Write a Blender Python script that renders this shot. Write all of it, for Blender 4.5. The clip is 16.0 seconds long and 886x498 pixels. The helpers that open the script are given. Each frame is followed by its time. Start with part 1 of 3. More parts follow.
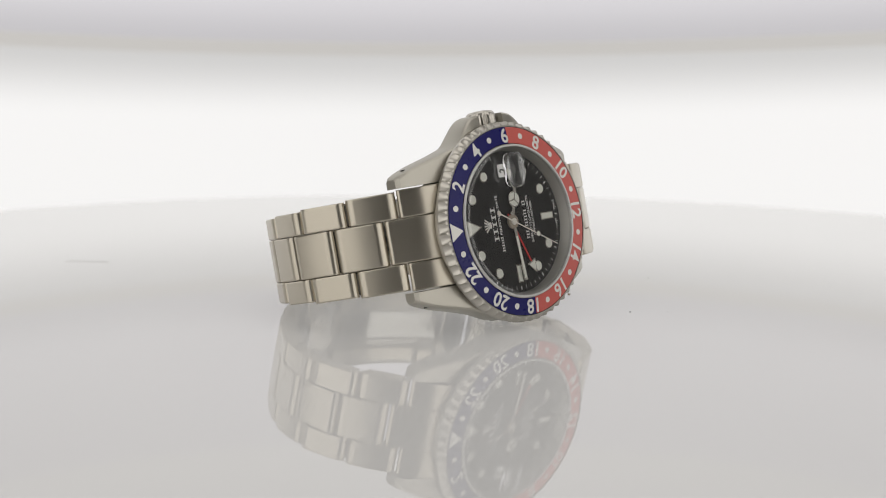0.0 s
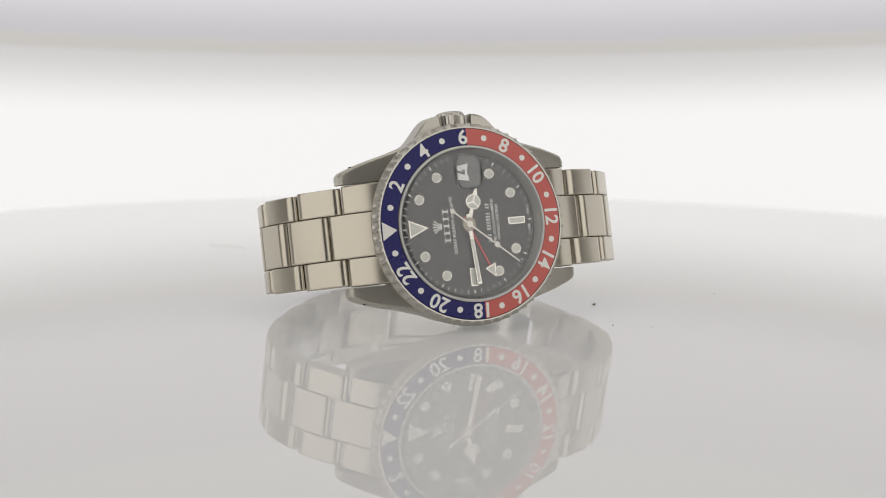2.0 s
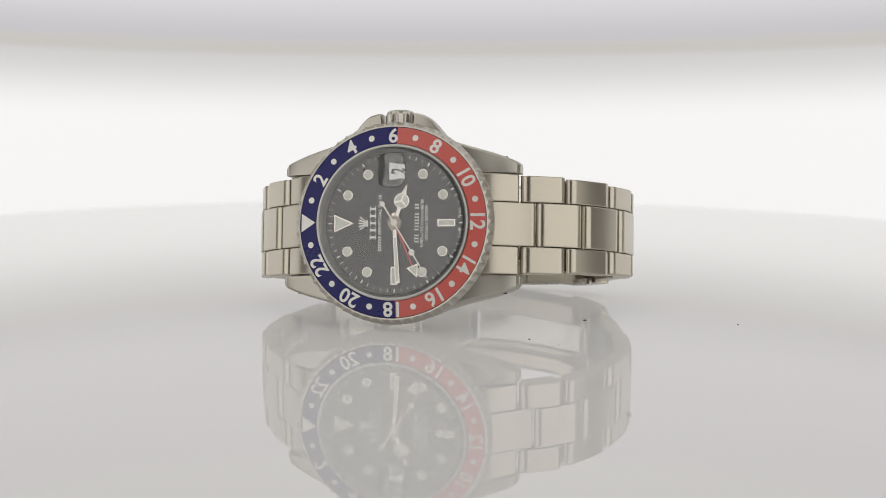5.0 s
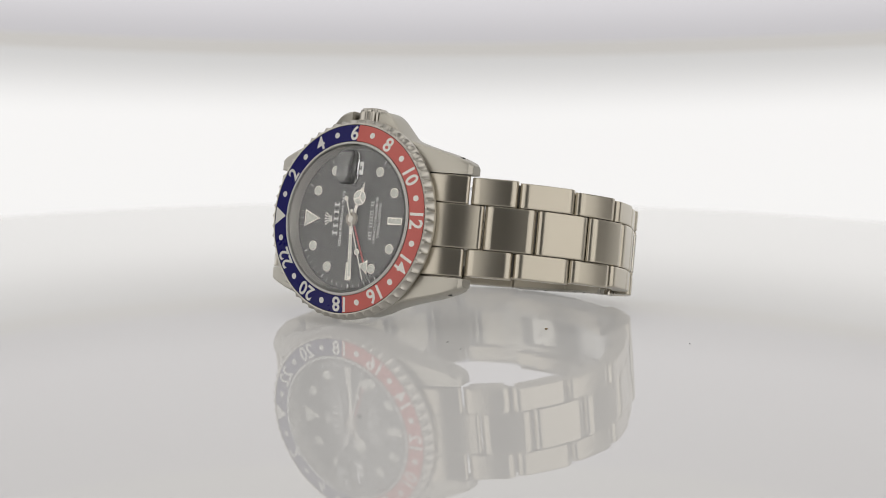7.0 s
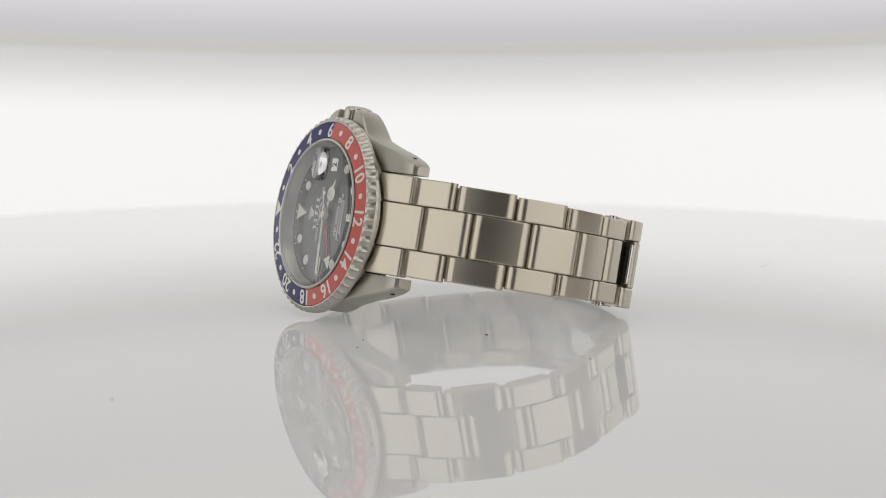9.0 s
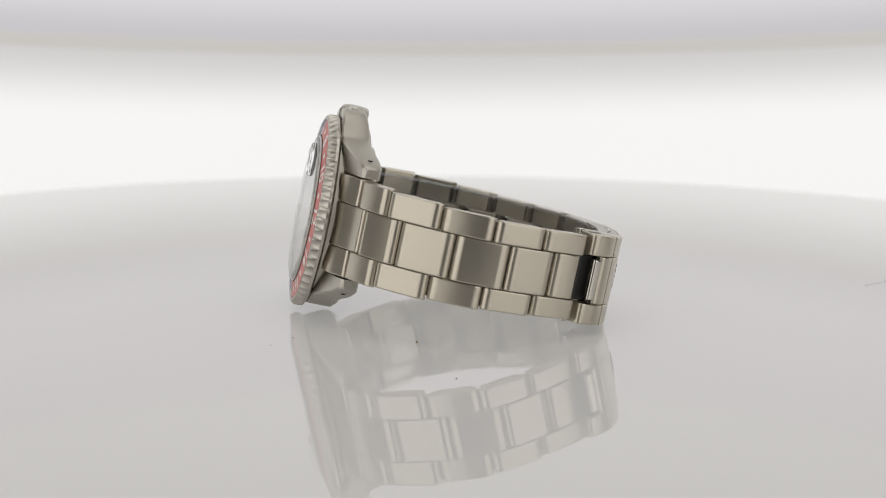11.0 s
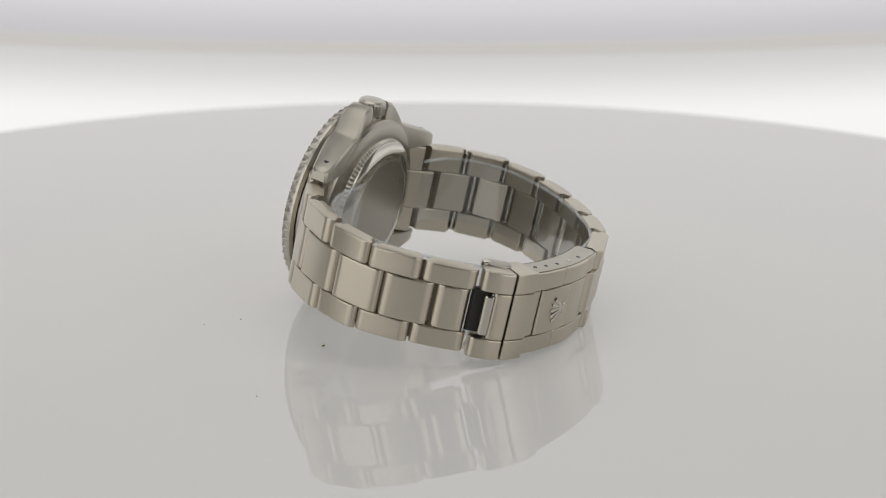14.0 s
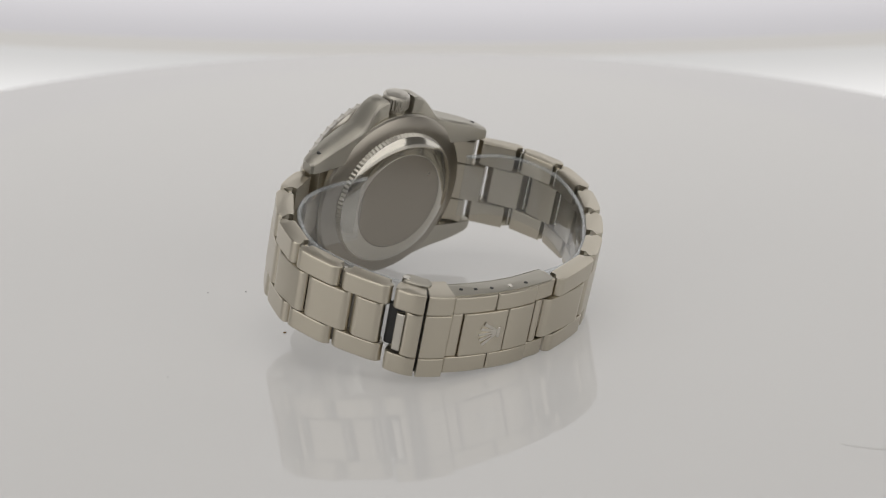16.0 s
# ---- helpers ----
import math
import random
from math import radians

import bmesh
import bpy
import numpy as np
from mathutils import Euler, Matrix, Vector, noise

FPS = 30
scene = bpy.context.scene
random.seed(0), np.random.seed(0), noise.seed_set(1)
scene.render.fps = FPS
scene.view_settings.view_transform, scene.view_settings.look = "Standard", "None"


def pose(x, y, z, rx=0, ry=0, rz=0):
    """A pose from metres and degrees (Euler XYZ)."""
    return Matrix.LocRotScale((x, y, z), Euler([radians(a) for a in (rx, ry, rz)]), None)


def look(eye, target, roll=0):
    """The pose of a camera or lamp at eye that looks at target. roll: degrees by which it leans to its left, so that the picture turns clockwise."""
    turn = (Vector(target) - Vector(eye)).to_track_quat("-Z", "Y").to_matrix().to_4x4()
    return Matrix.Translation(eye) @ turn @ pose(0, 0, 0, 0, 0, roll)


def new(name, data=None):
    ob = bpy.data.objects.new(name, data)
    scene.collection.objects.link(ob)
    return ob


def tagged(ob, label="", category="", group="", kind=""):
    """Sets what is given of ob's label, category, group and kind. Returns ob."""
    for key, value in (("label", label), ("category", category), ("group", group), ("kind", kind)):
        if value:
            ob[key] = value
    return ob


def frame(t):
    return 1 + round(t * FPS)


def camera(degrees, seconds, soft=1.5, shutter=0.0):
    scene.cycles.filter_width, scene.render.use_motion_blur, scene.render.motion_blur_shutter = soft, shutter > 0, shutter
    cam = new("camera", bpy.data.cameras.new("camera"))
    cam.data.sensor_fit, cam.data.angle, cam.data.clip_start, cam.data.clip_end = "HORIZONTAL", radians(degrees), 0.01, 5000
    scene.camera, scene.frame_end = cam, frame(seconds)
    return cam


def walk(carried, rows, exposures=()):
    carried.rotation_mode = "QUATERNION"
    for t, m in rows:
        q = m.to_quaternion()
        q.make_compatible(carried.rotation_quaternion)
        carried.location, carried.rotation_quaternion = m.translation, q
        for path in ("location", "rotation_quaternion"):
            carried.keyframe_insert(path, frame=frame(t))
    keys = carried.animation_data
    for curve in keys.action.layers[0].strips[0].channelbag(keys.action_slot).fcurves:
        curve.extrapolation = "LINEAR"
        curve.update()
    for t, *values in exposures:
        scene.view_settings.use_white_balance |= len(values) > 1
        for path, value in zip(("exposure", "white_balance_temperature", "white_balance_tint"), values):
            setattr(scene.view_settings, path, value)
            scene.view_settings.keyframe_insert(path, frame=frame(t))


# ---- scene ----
# ---- camera: a slow lift on an arm that pivots over the turntable's axis ----
LENS, REACH, PIVOT = 24.07, 0.4355, 0.0103
LIFT = [(0, 8.53), (1, 8.5), (2, 8.45), (3, 8.38), (4, 8.24), (5, 8.1), (6, 7.98), (7, 7.87), (8, 7.78), (8.5, 7.8), (9, 7.98),
        (9.5, 8.35), (10, 8.9), (11, 10.2), (11.5, 11.05), (12, 12.1), (12.5, 13.23), (13, 14.4), (13.5, 15.52), (14, 16.6),
        (14.5, 17.66), (15, 18.73), (15.5, 19.8), (16, 20.85)]


def arm(elevation):
    """The camera's pose on its arm."""
    e = radians(elevation)
    back, up = Vector((0, -math.cos(e), math.sin(e))), Vector((0, math.sin(e), math.cos(e)))
    pivot = Vector((0, 0, PIVOT))
    target = pivot + Vector((0.00178, 0, 0)) + up * 0.00219
    return look(pivot + back * REACH, target, 0.28)


cam = camera(LENS, 16.0, soft=0.8)
cam.data.dof.use_dof, cam.data.dof.focus_distance, cam.data.dof.aperture_fstop = True, 0.42, 20.0
walk(cam, [(t, arm(e)) for t, e in LIFT])

# ---- light: softboxes and a glowing backdrop inside an added grey tent ----
world = bpy.data.worlds.new("world")
scene.world = world
world.use_nodes = True
world.node_tree.nodes["Background"].inputs[0].default_value = (0.9, 0.95, 1.0, 1)
world.node_tree.nodes["Background"].inputs[1].default_value = 0.3
scene.view_settings.exposure = 0.0


def softbox(name, where, target, wide, high, watts, colour=(1, 0.97, 0.93)):
    lamp = bpy.data.lights.new(name, "AREA")
    lamp.shape, lamp.size, lamp.size_y, lamp.energy, lamp.color = "RECTANGLE", wide, high, watts, colour
    ob = new(name, lamp)
    ob.matrix_world = look(where, target)
    return ob


softbox("softbox_top", (0, 0.0, 1.0), (0, 0, 0), 0.9, 0.9, 2.55)
softbox("softbox_front", (-0.68, -0.6, 0.34), (0, 0, 0.15), 1.1, 1.12, 4.1)
softbox("softbox_front", (0.68, -0.6, 0.34), (0, 0, 0.15), 1.1, 1.12, 4.1)


# ---- materials ----
def material(name):
    m = bpy.data.materials.new(name)
    m.use_nodes = True
    return m, m.node_tree.nodes, m.node_tree.links, m.node_tree.nodes["Principled BSDF"]


def plain(name, colour, rough=0.4, metal=0.0, spec=0.5, coat=0.0, grain=0.0, scale=900.0, bump=0.0, stretch=(1, 1, 1), brushed=0.0):
    """A painted, moulded or metal surface with fine grain in colour, roughness and relief. brushed: how far its gloss spreads across the lines."""
    m, nodes, links, b = material(name)
    b.inputs["Base Color"].default_value = (*colour, 1)
    b.inputs["Roughness"].default_value, b.inputs["Metallic"].default_value = rough, metal
    b.inputs["Specular IOR Level"].default_value, b.inputs["Coat Weight"].default_value = spec, coat
    if brushed:
        axis, turn = nodes.new("ShaderNodeCombineXYZ"), nodes.new("ShaderNodeVectorTransform")
        axis.inputs["Z"].default_value = 1.0
        turn.vector_type, turn.convert_from, turn.convert_to = "VECTOR", "OBJECT", "WORLD"
        links.new(axis.outputs[0], turn.inputs[0])
        links.new(turn.outputs[0], b.inputs["Tangent"])
        b.inputs["Anisotropic"].default_value = brushed
    if grain or bump:
        co, mp = nodes.new("ShaderNodeTexCoord"), nodes.new("ShaderNodeMapping")
        mp.inputs["Scale"].default_value = stretch
        links.new(co.outputs["Object"], mp.inputs["Vector"])
        fine, wide = nodes.new("ShaderNodeTexNoise"), nodes.new("ShaderNodeTexNoise")
        fine.inputs["Scale"].default_value, fine.inputs["Detail"].default_value = scale, 4
        wide.inputs["Scale"].default_value = scale / 12
        for n in (fine, wide):
            links.new(mp.outputs[0], n.inputs["Vector"])
        add = nodes.new("ShaderNodeMath")
        add.operation = "ADD"
        links.new(fine.outputs["Fac"], add.inputs[0])
        links.new(wide.outputs["Fac"], add.inputs[1])
        if grain:
            rm = nodes.new("ShaderNodeMapRange")
            rm.inputs["From Min"].default_value, rm.inputs["From Max"].default_value = 0.6, 1.4
            rm.inputs["To Min"].default_value, rm.inputs["To Max"].default_value = max(rough - grain, 0.02), rough + grain
            links.new(add.outputs[0], rm.inputs["Value"])
            links.new(rm.outputs[0], b.inputs["Roughness"])
            ramp = nodes.new("ShaderNodeMapRange")
            ramp.inputs["From Min"].default_value, ramp.inputs["From Max"].default_value = 0.6, 1.4
            ramp.inputs["To Min"].default_value, ramp.inputs["To Max"].default_value = 1 - grain * 0.6, 1.0
            links.new(add.outputs[0], ramp.inputs["Value"])
            mix = nodes.new("ShaderNodeMix")
            mix.data_type, mix.blend_type = "RGBA", "MULTIPLY"
            mix.inputs[0].default_value, mix.inputs[6].default_value = 1.0, (*colour, 1)
            links.new(ramp.outputs[0], mix.inputs[7])
            links.new(mix.outputs[2], b.inputs["Base Color"])
        if bump:
            bp = nodes.new("ShaderNodeBump")
            bp.inputs["Strength"].default_value, bp.inputs["Distance"].default_value = bump, 0.00005
            links.new(fine.outputs["Fac"], bp.inputs["Height"])
            links.new(bp.outputs[0], b.inputs["Normal"])
    return m


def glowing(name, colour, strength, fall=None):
    """A screen cloth that glows by itself. fall: (height in metres, its reach, strength there), a light falloff put
    into the glow.
    """
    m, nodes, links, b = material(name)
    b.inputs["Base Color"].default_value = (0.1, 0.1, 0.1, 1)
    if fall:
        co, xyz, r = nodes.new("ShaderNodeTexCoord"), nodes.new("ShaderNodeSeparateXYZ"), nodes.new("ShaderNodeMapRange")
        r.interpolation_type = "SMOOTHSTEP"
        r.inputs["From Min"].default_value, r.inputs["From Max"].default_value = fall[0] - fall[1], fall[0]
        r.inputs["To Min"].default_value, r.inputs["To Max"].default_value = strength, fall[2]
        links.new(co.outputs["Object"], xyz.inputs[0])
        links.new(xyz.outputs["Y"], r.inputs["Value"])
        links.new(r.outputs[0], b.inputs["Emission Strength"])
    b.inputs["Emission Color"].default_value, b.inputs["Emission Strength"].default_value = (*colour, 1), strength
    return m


def clear(name, tint=(1, 1, 1), gloss=1.0, rough=0.02, haze=0.0):
    """Thin clear sheet: see-through, with the mirror gloss of its surface."""
    m, nodes, links, b = material(name)
    nodes.remove(b)
    t, g, mix, lw = (nodes.new("ShaderNode" + k) for k in ("BsdfTransparent", "BsdfGlossy", "MixShader", "LayerWeight"))
    t.inputs[0].default_value, g.inputs["Roughness"].default_value = (*tint, 1), rough
    p5, k = nodes.new("ShaderNodeMath"), nodes.new("ShaderNodeMapRange")
    p5.operation, p5.inputs[1].default_value = "POWER", 4.0
    k.inputs["To Min"].default_value = gloss
    links.new(lw.outputs["Facing"], p5.inputs[0])
    links.new(p5.outputs[0], k.inputs["Value"])
    links.new(k.outputs[0], mix.inputs[0])
    links.new(t.outputs[0], mix.inputs[1])
    links.new(g.outputs[0], mix.inputs[2])
    out = mix
    if haze:
        d, m2 = nodes.new("ShaderNodeBsdfDiffuse"), nodes.new("ShaderNodeMixShader")
        d.inputs[0].default_value, m2.inputs[0].default_value = (0.75, 0.78, 0.8, 1), haze
        links.new(mix.outputs[0], m2.inputs[1])
        links.new(d.outputs[0], m2.inputs[2])
        out = m2
    links.new(out.outputs[0], nodes["Material Output"].inputs["Surface"])
    return m


def lens_glass(name):
    m, nodes, links, b = material(name)
    b.inputs["Transmission Weight"].default_value, b.inputs["IOR"].default_value = 1.0, 1.5
    b.inputs["Roughness"].default_value, b.inputs["Base Color"].default_value = 0.0, (1, 1, 1, 1)
    return m


STEEL = (0.552, 0.51, 0.428)
BRUSHED = plain("brushed_steel", STEEL, 0.31, 1, grain=0.01, scale=800, stretch=(0.03, 0.03, 1), brushed=0.5)
SATIN = plain("satin_case_steel", (0.51, 0.488, 0.432), 0.4, 1, grain=0.025, scale=3000, stretch=(0.1, 1, 1), brushed=0.65)
POLISHED = plain("polished_steel", (0.6, 0.575, 0.52), 0.1, 1, grain=0.04, scale=700)
NEEDLE = plain("satin_white_gold", (0.78, 0.75, 0.69), 0.42, 0.85)
# dark metal that stands for the shade between links
GAP_SHADE = plain("gap_shade_steel", (0.14, 0.13, 0.115), 0.5, 1, grain=0.06, scale=2000)
RIM_HIGHLIGHT = plain("pale_rim_highlight", (0.6, 0.6, 0.58), 0.3, 0)
HUB = plain("satin_hub_metal", (0.38, 0.33, 0.27), 0.45, 0.9)
BACK = plain("brushed_back_steel", (0.4, 0.372, 0.328), 0.3, 1, grain=0.03, scale=300)
GOLD = plain("white_gold", (0.75, 0.72, 0.66), 0.26, 1)
BEZEL = plain("bezel_steel", (0.56, 0.535, 0.485), 0.33, 1, grain=0.03, scale=1500)
BLACK = plain("black_lacquer", (0.02, 0.02, 0.0205), 0.16, 0, 0.5)
# near-black that stands for the shade in gaps, slots and holes
SHADE_FILL = plain("painted_shade_fill", (0.02, 0.02, 0.02), 0.5)
BLUE = plain("blue_anodised", (0.008, 0.007, 0.115), 0.3, 0.0, 0.35, grain=0.06, scale=1500)
RED = plain("faded_red_anodised", (0.60, 0.12, 0.10), 0.32, 0.0, 0.5, grain=0.06, scale=1500)
SILVER = plain("silver_print", (0.78, 0.77, 0.73), 0.35, 0.2)
LUME = plain("lume_paste", (0.72, 0.73, 0.66), 0.6, 0, grain=0.12, scale=2500)
PRINT = plain("white_print", (0.75, 0.75, 0.73), 0.5)
DATE_WHITE = plain("date_disc_white", (0.8, 0.8, 0.78), 0.5)
HAND_RED = plain("red_lacquer", (0.55, 0.02, 0.02), 0.3)
CRYSTAL = clear("sapphire_sheet", gloss=0.12, rough=0.01)
FILM = clear("protective_film", (0.975, 0.98, 0.985), 0.06, 0.05, haze=0.012)
FILM_EDGE = clear("film_cut_edge", (0.95, 0.96, 0.97), 0.08, 0.15, haze=0.16)
LENS_GLASS = lens_glass("magnifier_glass")
ACRYLIC = plain("glowing_white_acrylic", (0.462, 0.456, 0.449), 0.0, 0, 0.36)
# glow added to the disc itself, to lighten the shade under the watch
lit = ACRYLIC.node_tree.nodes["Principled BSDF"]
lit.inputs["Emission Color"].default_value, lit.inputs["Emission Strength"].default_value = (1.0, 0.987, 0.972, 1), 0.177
TENT = plain("tent_fabric", (0.49, 0.485, 0.475), 0.9, grain=0.04, scale=300)
BLACK_CLOTH = plain("black_cloth", (0.02, 0.02, 0.02), 0.9, grain=0.02, scale=300)
REHAUT = plain("grey_brushed_ring", (0.5, 0.49, 0.46), 0.33, 1, grain=0.03, scale=1500)
# the fade of light towards the seam is put into the screens' glow
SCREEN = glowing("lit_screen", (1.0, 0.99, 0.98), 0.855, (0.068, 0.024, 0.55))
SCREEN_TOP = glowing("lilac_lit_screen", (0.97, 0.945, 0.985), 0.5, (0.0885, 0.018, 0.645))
SCREEN_UPPER = glowing("added_upper_screen", (1.0, 0.98, 0.97), 0.68, (0.26, 0.08, 0.76))
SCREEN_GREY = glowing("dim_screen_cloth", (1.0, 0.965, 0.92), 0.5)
CRUMB = plain("dust", (0.25, 0.17, 0.08), 0.8)
FIBRE = plain("dark_dust", (0.05, 0.05, 0.05), 0.8)
HAIR = plain("grey_fibre", (0.3, 0.29, 0.27), 0.7)


# ---- mesh helpers; lengths in millimetres ----
def part(name, bm, mat, parent=None, label="", smooth=True):
    """One mesh object, under a thing or a part; millimetres become metres."""
    bmesh.ops.scale(bm, vec=(0.001, 0.001, 0.001), verts=bm.verts)
    bmesh.ops.recalc_face_normals(bm, faces=bm.faces)
    me = bpy.data.meshes.new(name)
    bm.to_mesh(me)
    bm.free()
    for f in me.polygons:
        f.use_smooth = smooth
    if smooth:
        me.set_sharp_from_angle(angle=radians(24))
    me.materials.append(mat)
    ob = new(name, me)
    ob.parent = parent
    return tagged(ob, label)


def rings(rows, closed=True, caps=True):
    """Quads between rows of points, each row a loop of the same length."""
    bm = bmesh.new()
    vs = [[bm.verts.new(p) for p in row] for row in rows]
    n = len(rows[0])
    for a, b in zip(vs, vs[1:]):
        for i in range(n if closed else n - 1):
            bm.faces.new((a[i], a[(i + 1) % n], b[(i + 1) % n], b[i]))
    if caps:
        bm.faces.new(vs[0])
        bm.faces.new(vs[-1])
    return bm


def turned(profile, n=96, caps=False, wave=None):
    """A body turned about the dial's axis: profile of (radius, depth). wave(angle, k): factor on the radius of row k."""
    rows = []
    for k, (r, y) in enumerate(profile):
        rows.append([((f := r * (wave(2 * math.pi * i / n, k) if wave else 1)) * math.cos(2 * math.pi * i / n), y,
                      f * math.sin(2 * math.pi * i / n)) for i in range(n)])
    return rings(rows, True, caps)


def smoothstep(a, b, x):
    x = min(max((x - a) / (b - a), 0), 1)
    return x * x * (3 - 2 * x)


def slab(outline, y0, y1, edge=0.0):
    """A flat plate: outline of (x, z), its top at y0 and its back at y1, with an eased top edge."""
    cx, cz = (sum(p[i] for p in outline) / len(outline) for i in (0, 1))
    inset = []
    for x, z in outline:
        d = math.hypot(x - cx, z - cz) or 1
        inset.append((x - (x - cx) / d * edge, z - (z - cz) / d * edge))
    rows = [[(x, y1, z) for x, z in outline], [(x, y0 + edge, z) for x, z in outline]]
    rows.append([(x, y0, z) for x, z in inset])
    return rings(rows)


def polar(hour, r):
    """A place on the dial: hours of twelve clockwise, twelve towards -x and three towards +z."""
    a = radians(30 * hour)
    return -r * math.cos(a), r * math.sin(a)


def disc(x, z, r, n=20):
    return [(x + r * math.cos(2 * math.pi * i / n), z + r * math.sin(2 * math.pi * i / n)) for i in range(n)]


def bar(hour, r0, r1, w0, w1):
    """A tapered bar along the dial's radius."""
    a = radians(30 * hour)
    d, s = (-math.cos(a), math.sin(a)), (math.sin(a), math.cos(a))
    pts = ((r0, -w0 / 2), (r0, w0 / 2), (r1, w1 / 2), (r1, -w1 / 2))
    return [(d[0] * r + s[0] * w, d[1] * r + s[1] * w) for r, w in pts]


# ---- turntable, added tent and backdrop ----
def spin(t):
    return 43.9 - 11.487 * t


TIMES = list(range(17))
floor = tagged(part("floor", rings([[(-1500, -1500, -910), (1500, -1500, -910), (1500, 1500, -910), (-1500, 1500, -910)],
                                    [(-1500, -1500, -900), (1500, -1500, -900), (1500, 1500, -900), (-1500, 1500, -900)]]), TENT),
               "pale grey matt studio floor", "floor", kind="structure")
# walls and roof are unseen, added to shape fill light and reflections
for k, (x, y, w, d) in enumerate(((-1300, 0, 8, 1300), (1300, 0, 8, 1300), (0, -1300, 1290, 8), (0, 1300, 1290, 8))):
    tagged(part("wall_" + ("west", "east", "south", "north")[k], rings([[(x - w, y - d, z), (x + w, y - d, z), (x + w, y + d, z), (x - w, y + d, z)]
                                                                       for z in (-899, 1100)]), BLACK_CLOTH if k == 2 else TENT),
           ("unseen black wall added behind the camera to darken reflections" if k == 2 else "unseen grey cloth wall added round the set"), "wall", kind="structure")
tagged(part("ceiling", rings([[(-1310, -1310, z), (1310, -1310, z), (1310, 1310, z), (-1310, 1310, z)] for z in (1101, 1109)]), TENT),
       "unseen grey cloth roof added over the set", "ceiling", kind="structure")


def axle(profile, n=160):
    return rings([[(r * math.cos(2 * math.pi * i / n), r * math.sin(2 * math.pi * i / n), z) for i in range(n)] for r, z in profile])


turntable = tagged(new("turntable"), "round glossy white acrylic turntable disc on a base", "turntable")
part("disc", axle([(190, -9), (199, -9), (203, -8), (204.5, -6), (204.5, -2.5), (203.6, -0.8), (202.4, -0.1), (201.6, 0), (200.5, 0), (198, 0), (60, 0)]), ACRYLIC, turntable, "glossy white acrylic disc with an added glow")
part("base", axle([(120, -899), (120, -14), (116, -9.2), (20, -9.2)]), TENT, turntable, "white round base column")

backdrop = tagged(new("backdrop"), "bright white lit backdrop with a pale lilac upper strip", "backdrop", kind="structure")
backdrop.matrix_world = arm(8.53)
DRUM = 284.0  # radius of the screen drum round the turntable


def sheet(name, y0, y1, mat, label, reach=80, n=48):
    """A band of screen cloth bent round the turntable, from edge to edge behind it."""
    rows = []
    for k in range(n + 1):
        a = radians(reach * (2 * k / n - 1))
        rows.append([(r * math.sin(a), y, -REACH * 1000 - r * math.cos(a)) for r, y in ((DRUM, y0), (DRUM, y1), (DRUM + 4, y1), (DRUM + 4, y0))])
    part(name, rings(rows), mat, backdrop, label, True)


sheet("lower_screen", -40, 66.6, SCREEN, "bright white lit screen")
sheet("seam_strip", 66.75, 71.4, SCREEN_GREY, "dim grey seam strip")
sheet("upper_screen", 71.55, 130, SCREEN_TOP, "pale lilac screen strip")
# added out of view: its glow brightens the disc and the steel
sheet("added_top_screen", 130.15, 480, SCREEN_UPPER, "white glowing screen added above the view")

# ---- the watch: twelve towards -x, three up, the dial faces -y ----
watch = tagged(new("wristwatch"), "stainless steel wristwatch with blue and red bezel lying on its side", "wristwatch")
SEAT = Matrix.Translation((-0.00222, -0.02641, 0.02125)) @ pose(0, 0, 0, -11.94) @ pose(0, 0, 0, 0, -2.36)
watch.matrix_world = pose(0, 0, 0, 0, 0, spin(0)) @ SEAT


def flank(side):
    """One long side of the case from lug to lug; the upper one carries the crown guards."""
    rows = []
    xs = [-24.2, -24.1, -23.6, -22.5, -21, -19, -17, -15, -13, -12.2, -11.4, -10.8, -10.2, -9.6, -8.8, -8, -7.2, -6.5, -5.9, -5.4, -4.9, -4.3, -3.7, -3.45, -3.3, -3.15, -3.05, -2, 0]
    xs += [-x for x in xs[-2::-1]]
    for x in xs:
        a = abs(x)
        out = float(np.interp(a, (0, 4, 7, 10, 14, 18.7, 22, 23.6, 24.2), (19.2, 19.0, 18.2, 16.9, 15.6, 14.4, 13.3, 12.6, 12.1)))
        if side > 0:
            out += 3.1 * smoothstep(10.9, 5.2, a) - 4.0 * smoothstep(3.45, 3.1, a)
        top = 2.9 + 4.1 * smoothstep(9, 27, a) ** 1.1
        low = 8.8 + 1.9 * smoothstep(8, 24, a) - (0.9 * smoothstep(9.5, 5.5, a) if side > 0 else 0)
        tip = 0.9 * smoothstep(23.3, 24.2, a)
        top, low = top + tip, low - tip * 0.6
        rows.append([(x, y, side * z) for z, y in ((10.25, top), (out - 0.7, top), (out - 0.5, top + 0.04), (out - 0.14, top + 0.32), (out - 0.08, top + 0.5),
                                                  (out, low - 0.65), (out - 0.06, low - 0.45), (out - 0.45, low - 0.05), (out - 0.65, low), (10.25, low))])
    return rings(rows)


part("case_flank", flank(1), SATIN, watch, "satin steel case side with crown guards")
part("case_flank", flank(-1), SATIN, watch, "satin steel case side with lugs")
part("mid_case", turned([(14.5, 2.6), (18.6, 2.6), (18.9, 3), (18.9, 8.6), (18.4, 9.1), (17.4, 9.3), (12, 9.3)]), SATIN, watch)
TEETH = 60


SCOOP = (0.0, 0.0, 0.0, 0.003, 0.024, 0.036, 0.024, 0.004, 0.0, 0.0)


def scallop(a, k):
    """Hollow scoops that meet in sharp ridges, deepest at the front of the edge."""
    u = (TEETH * a / (2 * math.pi)) % 1 - 0.5
    return 1 - SCOOP[k] * (1 - 4 * u * u)


